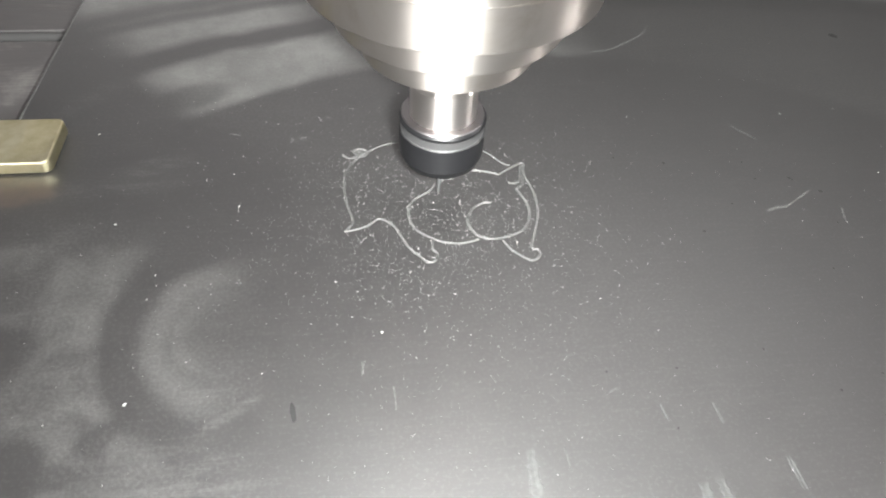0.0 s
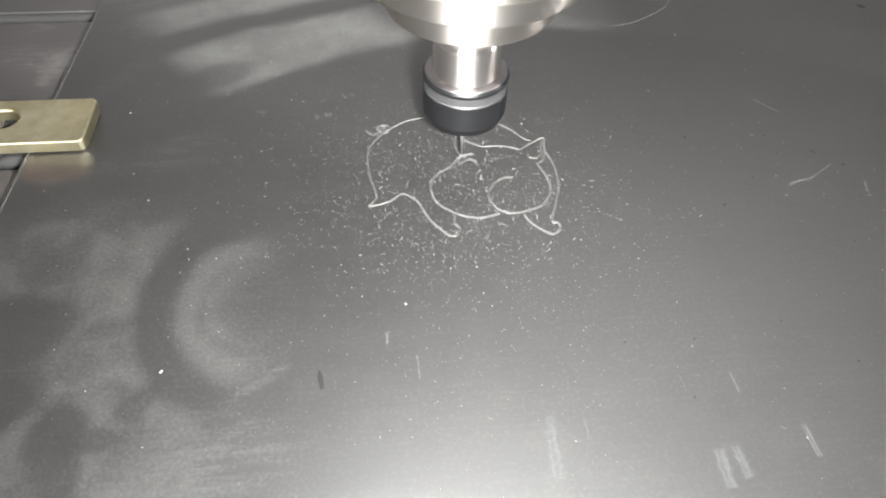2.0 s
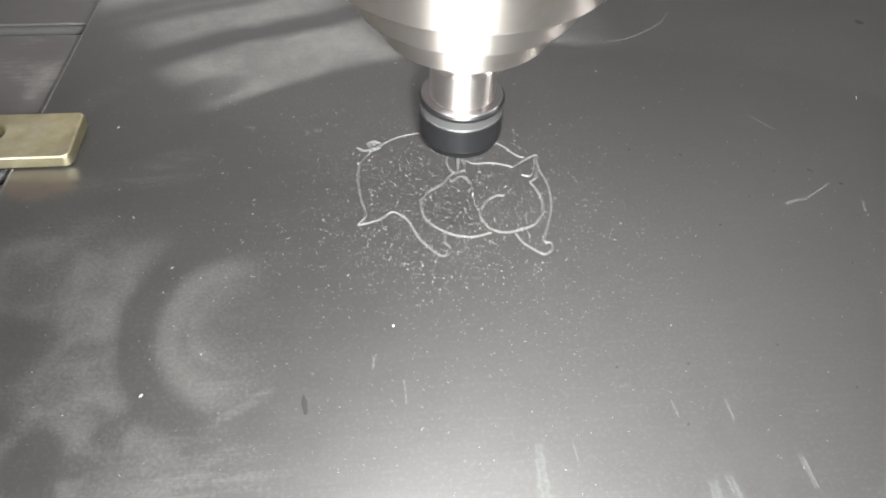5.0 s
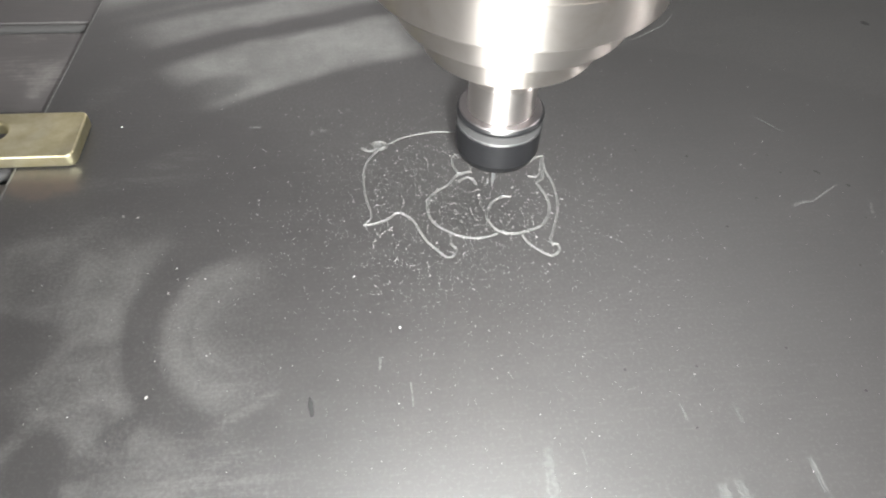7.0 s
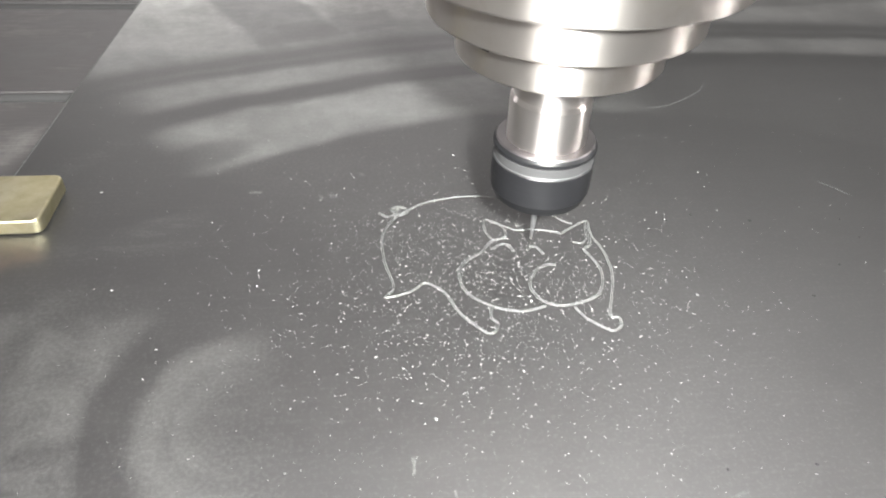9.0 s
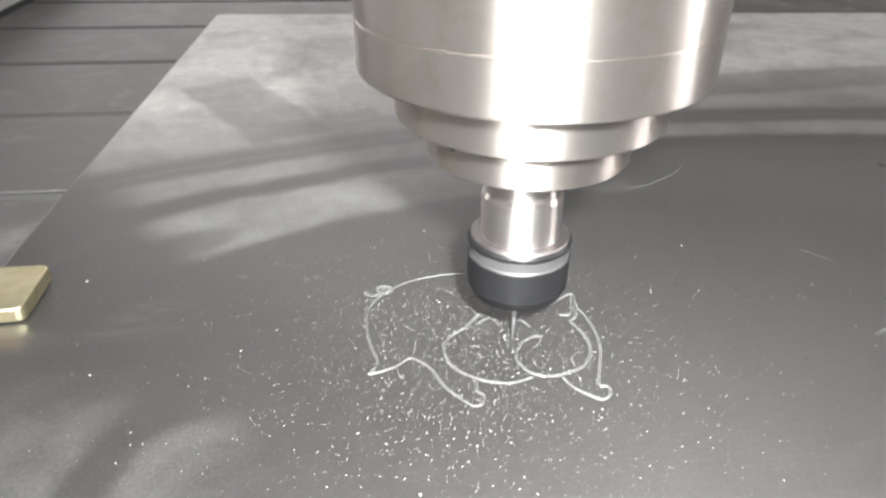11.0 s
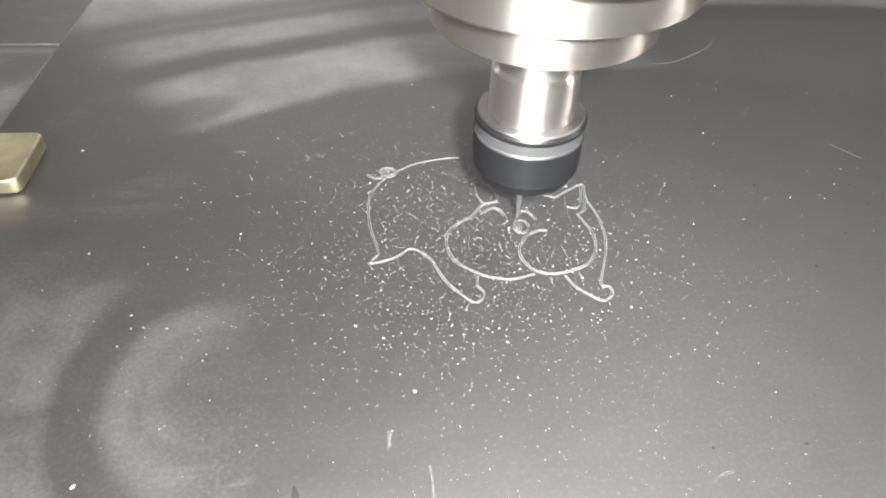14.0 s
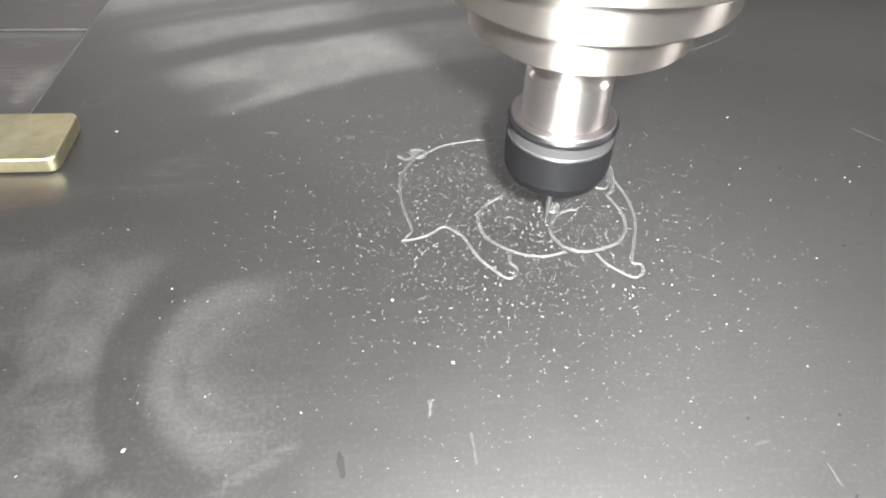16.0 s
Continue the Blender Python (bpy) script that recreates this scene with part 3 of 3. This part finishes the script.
for x, y, size in ((-67.3, 120.3, 0.95), (1.0, 138.4, 0.9), (-96.5, 236, 0.7), (-82, 188, 0.6)):
    bm = bmesh.new()
    chip_mesh(bm, 0, 0, size / 1000, random.uniform(0, 3), 0.5)
    chip_mesh(bm, size / 4000, size / 5000, size / 1600, random.uniform(0, 3), 0.6)
    ob = part("shaving", bm, CHIP)
    ob.location = (x / 1000, y / 1000, 0)
    tagged(ob, "larger white plastic shaving lying on the sheet", "shaving", "larger shavings")


# ---- clamp ----
def hold_down_clamp():
    """A plated strap with rounded corners, a pressed rim and a slot, its long end out over the bed."""
    clamp = tagged(empty("hold_down_clamp", (-0.1511, 0.2268, 0.0)), "yellow zinc-plated strap clamp pressing on the black sheet", "clamp")
    half_x0, half_x1, half_y, z0, z1 = -0.075, 0.0437, 0.0124, 0.0002, 0.0053
    bm = bmesh.new()

    def outline(inset, corner):
        pts = []
        for cx, cy, a0 in ((half_x1, half_y, 0), (half_x0, half_y, 90), (half_x0, -half_y, 180), (half_x1, -half_y, 270)):
            sx, sy = (1 if cx > 0 else -1), (1 if cy > 0 else -1)
            ox, oy = cx - sx * corner, cy - sy * corner
            for k in range(7):
                a = radians(a0 + 15 * k)
                pts.append((ox + (corner - inset) * math.cos(a), oy + (corner - inset) * math.sin(a)))
        return pts

    def slot(grow):
        pts, r, x0, x1 = [], 0.0052 + grow, -0.045, 0.0131
        for ox, a0 in ((x1, -90), (x0, 90)):
            for k in range(14):
                a = radians(a0 + 180 * k / 13)
                pts.append((ox + r * math.cos(a), 0.0018 + r * math.sin(a)))
        return pts

    rings = [(outline(0.0006, 0.003), z0), (outline(0.0, 0.003), z0 + 0.0006), (outline(0.0, 0.003), z1 - 0.0007), (outline(0.0002, 0.003), z1 - 0.0002), (outline(0.0007, 0.003), z1),]
    made = [[bm.verts.new((x, y, z)) for x, y in pts] for pts, z in rings]
    for a, b in zip(made, made[1:]):
        for i in range(len(a)):
            j = (i + 1) % len(a)
            bm.faces.new((a[i], a[j], b[j], b[i]))
    holes = [[bm.verts.new((x, y, z)) for x, y in slot(g)] for g, z in ((0.0010, z1), (0.0003, z1 - 0.0004), (0.0, z1 - 0.0012), (0.0, z0))]
    for a, b in zip(holes, holes[1:]):
        for i in range(len(a)):
            j = (i + 1) % len(a)
            bm.faces.new((a[i], a[j], b[j], b[i]))
    for outer, inner in ((made[-1], holes[0]), (made[0], holes[-1])):
        edges = [bm.edges.get((r[i], r[(i + 1) % len(r)])) for r in (outer, inner) for i in range(len(r))]
        bmesh.ops.triangle_fill(bm, use_beauty=True, edges=edges)
    bmesh.ops.recalc_face_normals(bm, faces=bm.faces[:])
    part("strap", bm, ZINC, clamp)
    # bolt in the slot, and packing under the strap's far end
    bolt = lathe([(0, -0.02), (0.0038, -0.02), (0.0038, 0.0053), (0.0098, 0.0053), (0.0098, 0.0068), (0.0060, 0.0068), (0.0060, 0.0115), (0.0040, 0.0122), (0, 0.0122)], 40)
    bmesh.ops.translate(bolt, verts=bolt.verts[:], vec=(-0.022, 0, 0))
    part("bolt", bolt, ZINC, clamp, "plated bolt with washer")
    part("packing_block", box(-0.070, 0.010, -0.0105, 0.0105, -0.006, 0.0002, 0.0006), BED, clamp, "grey packing under the strap")
    return clamp


hold_down_clamp()


# ---- spindle ----
def spindle():
    """Water-cooled milling spindle, nose down; its origin is the tip of the cutter."""
    s = tagged(empty("milling_spindle", (0.025, 0.197, 0.0)), "polished steel milling spindle with black collet nut and fine cutter", "spindle")
    part("housing", lathe([(0, 0.30), (0.0411, 0.30), (0.0411, 0.0918), (0.0408, 0.0916)], 128), STEEL, s, "bright turned steel housing", True)
    part("end_cap", lathe([(0.0408, 0.0916), (0.0411, 0.0914), (0.0411, 0.0804), (0.0406, 0.0798), (0.0325, 0.0797)], 128), STEEL, s, "", True)
    part("front_flange", lathe([(0.0328, 0.0799), (0.0328, 0.0695), (0.0325, 0.0690), (0.0250, 0.0689)], 128), STEEL, s, "", True)
    cover = part("bearing_cover", lathe([(0.0258, 0.0692), (0.0258, 0.0666), (0.0254, 0.0663), (0.0248, 0.0662), (0.0248, 0.0657), (0.0254, 0.0656), (0.0254, 0.0593), (0.0250, 0.0588), (0.0105, 0.0587)], 128), STEEL, s, "", True)
    # raised near-black block; the recess's shade is only in its colour
    notch = box(-0.0024, 0.0024, -0.0003, 0.0004, -0.0010, 0.0010, 0.0002, 1)
    bmesh.ops.transform(notch, matrix=pose(0, 0, 0.0662) @ pose(0, 0, 0, 0, 0, -58) @ pose(0, -0.0257, 0), verts=notch.verts[:])
    part("notch", notch, NEAR_BLACK, cover, "dark spanner notch")
    part("shaft", lathe([(0.0099, 0.0610), (0.0099, 0.0478), (0.0106, 0.0466), (0.0106, 0.0340)], 96), SHAFT, s, "mirror-bright ground shaft", True)
    nut = part("collet_nut", lathe([(0.0133, 0.0348), (0.0139, 0.0340), (0.0139, 0.0332), (0.0134, 0.0326), (0.0134, 0.0300), (0.0138, 0.0294), (0.0138, 0.0240),
                               (0.0137, 0.0205), (0.0126, 0.0178), (0.0112, 0.0173), (0.0040, 0.0171)], 96), OXIDE, s, "black steel collet nut", True)
    part("nut_rim", lathe([(0.0106, 0.0352), (0.0130, 0.0352), (0.0133, 0.0348)], 96), RINGED, nut, "bare worn steel rim", True)
    # skin over the groove, its reflection painted as a paler grey
    part("nut_groove", lathe([(0.01392, 0.0331), (0.01345, 0.0326), (0.01345, 0.0300), (0.01382, 0.0293)], 96), GROOVE_GREY, nut, "groove, paler grey for its reflection", True)
    part("cutter", lathe([(0.0015, 0.0180), (0.0015, 0.0150), (0.0009, 0.0135), (0.0007, 0.0060), (0.0003, 0.0004), (0, -0.0001)], 24), CARBIDE, s, "thin pointed engraving bit", True)
    return s


milling_spindle = spindle()


# ---- what moves ----
SPINDLE = [
    (0.0, 24.5, 197.0, 0.0),
    (0.5, 28.5, 197.8, 0.0),
    (1.0, 28.7, 198.4, 0.0),
    (1.5, 25.0, 199.2, 0.0),
    (2.0, 25.1, 200.0, 5.0),
    (2.5, 27.6, 202.2, 5.0),
    (3.0, 28.7, 202.6, 0.0),
    (3.5, 25.7, 210.6, 0.0),
    (4.0, 25.2, 209.9, 0.0),
    (6.5, 34.4, 196.0, 0.0),
    (7.0, 36.7, 196.5, 0.0),
    (7.5, 39.1, 194.7, 0.0),
    (8.0, 35.4, 195.8, 0.0),
    (8.5, 35.2, 196.9, 5.0),
    (8.7, 35.8, 198.1, 5.0),
    (10.8, 35.1, 192.4, 0.0),
    (11.0, 33.9, 192.3, 0.0),
    (11.3, 32.8, 191.0, 0.0),
    (11.4, 33.0, 191.8, 1.0),
    (11.5, 32.9, 191.7, 2.5),
    (11.6, 32.3, 191.0, 4.8),
    (11.8, 32.8, 192.0, 5.0),
    (12.0, 33.7, 191.4, 5.0),
    (12.5, 33.0, 189.9, 0.0),
    (13.0, 33.1, 190.1, 0.0),
    (13.5, 32.8, 189.2, 0.0),
    (14.0, 33.1, 191.3, 5.0),
    (14.5, 34.4, 192.2, 0.0),
    (15.0, 32.1, 190.2, 0.0),
    (15.5, 36.4, 192.0, 0.0),
    (16.0, 32.6, 187.8, 0.0),
]


def motions():
    walk(milling_spindle, [(t, pose(x / 1000, y / 1000, z / 1000, 0, -0.6, 0)) for t, x, y, z in SPINDLE])
    for piece, when in growing:
        walk(piece, [(0.0, pose(0, 0, -0.003)), (when - 0.1, pose(0, 0, -0.003)), (when, pose(0, 0, 0)), (16.0, pose(0, 0, 0))])


motions()
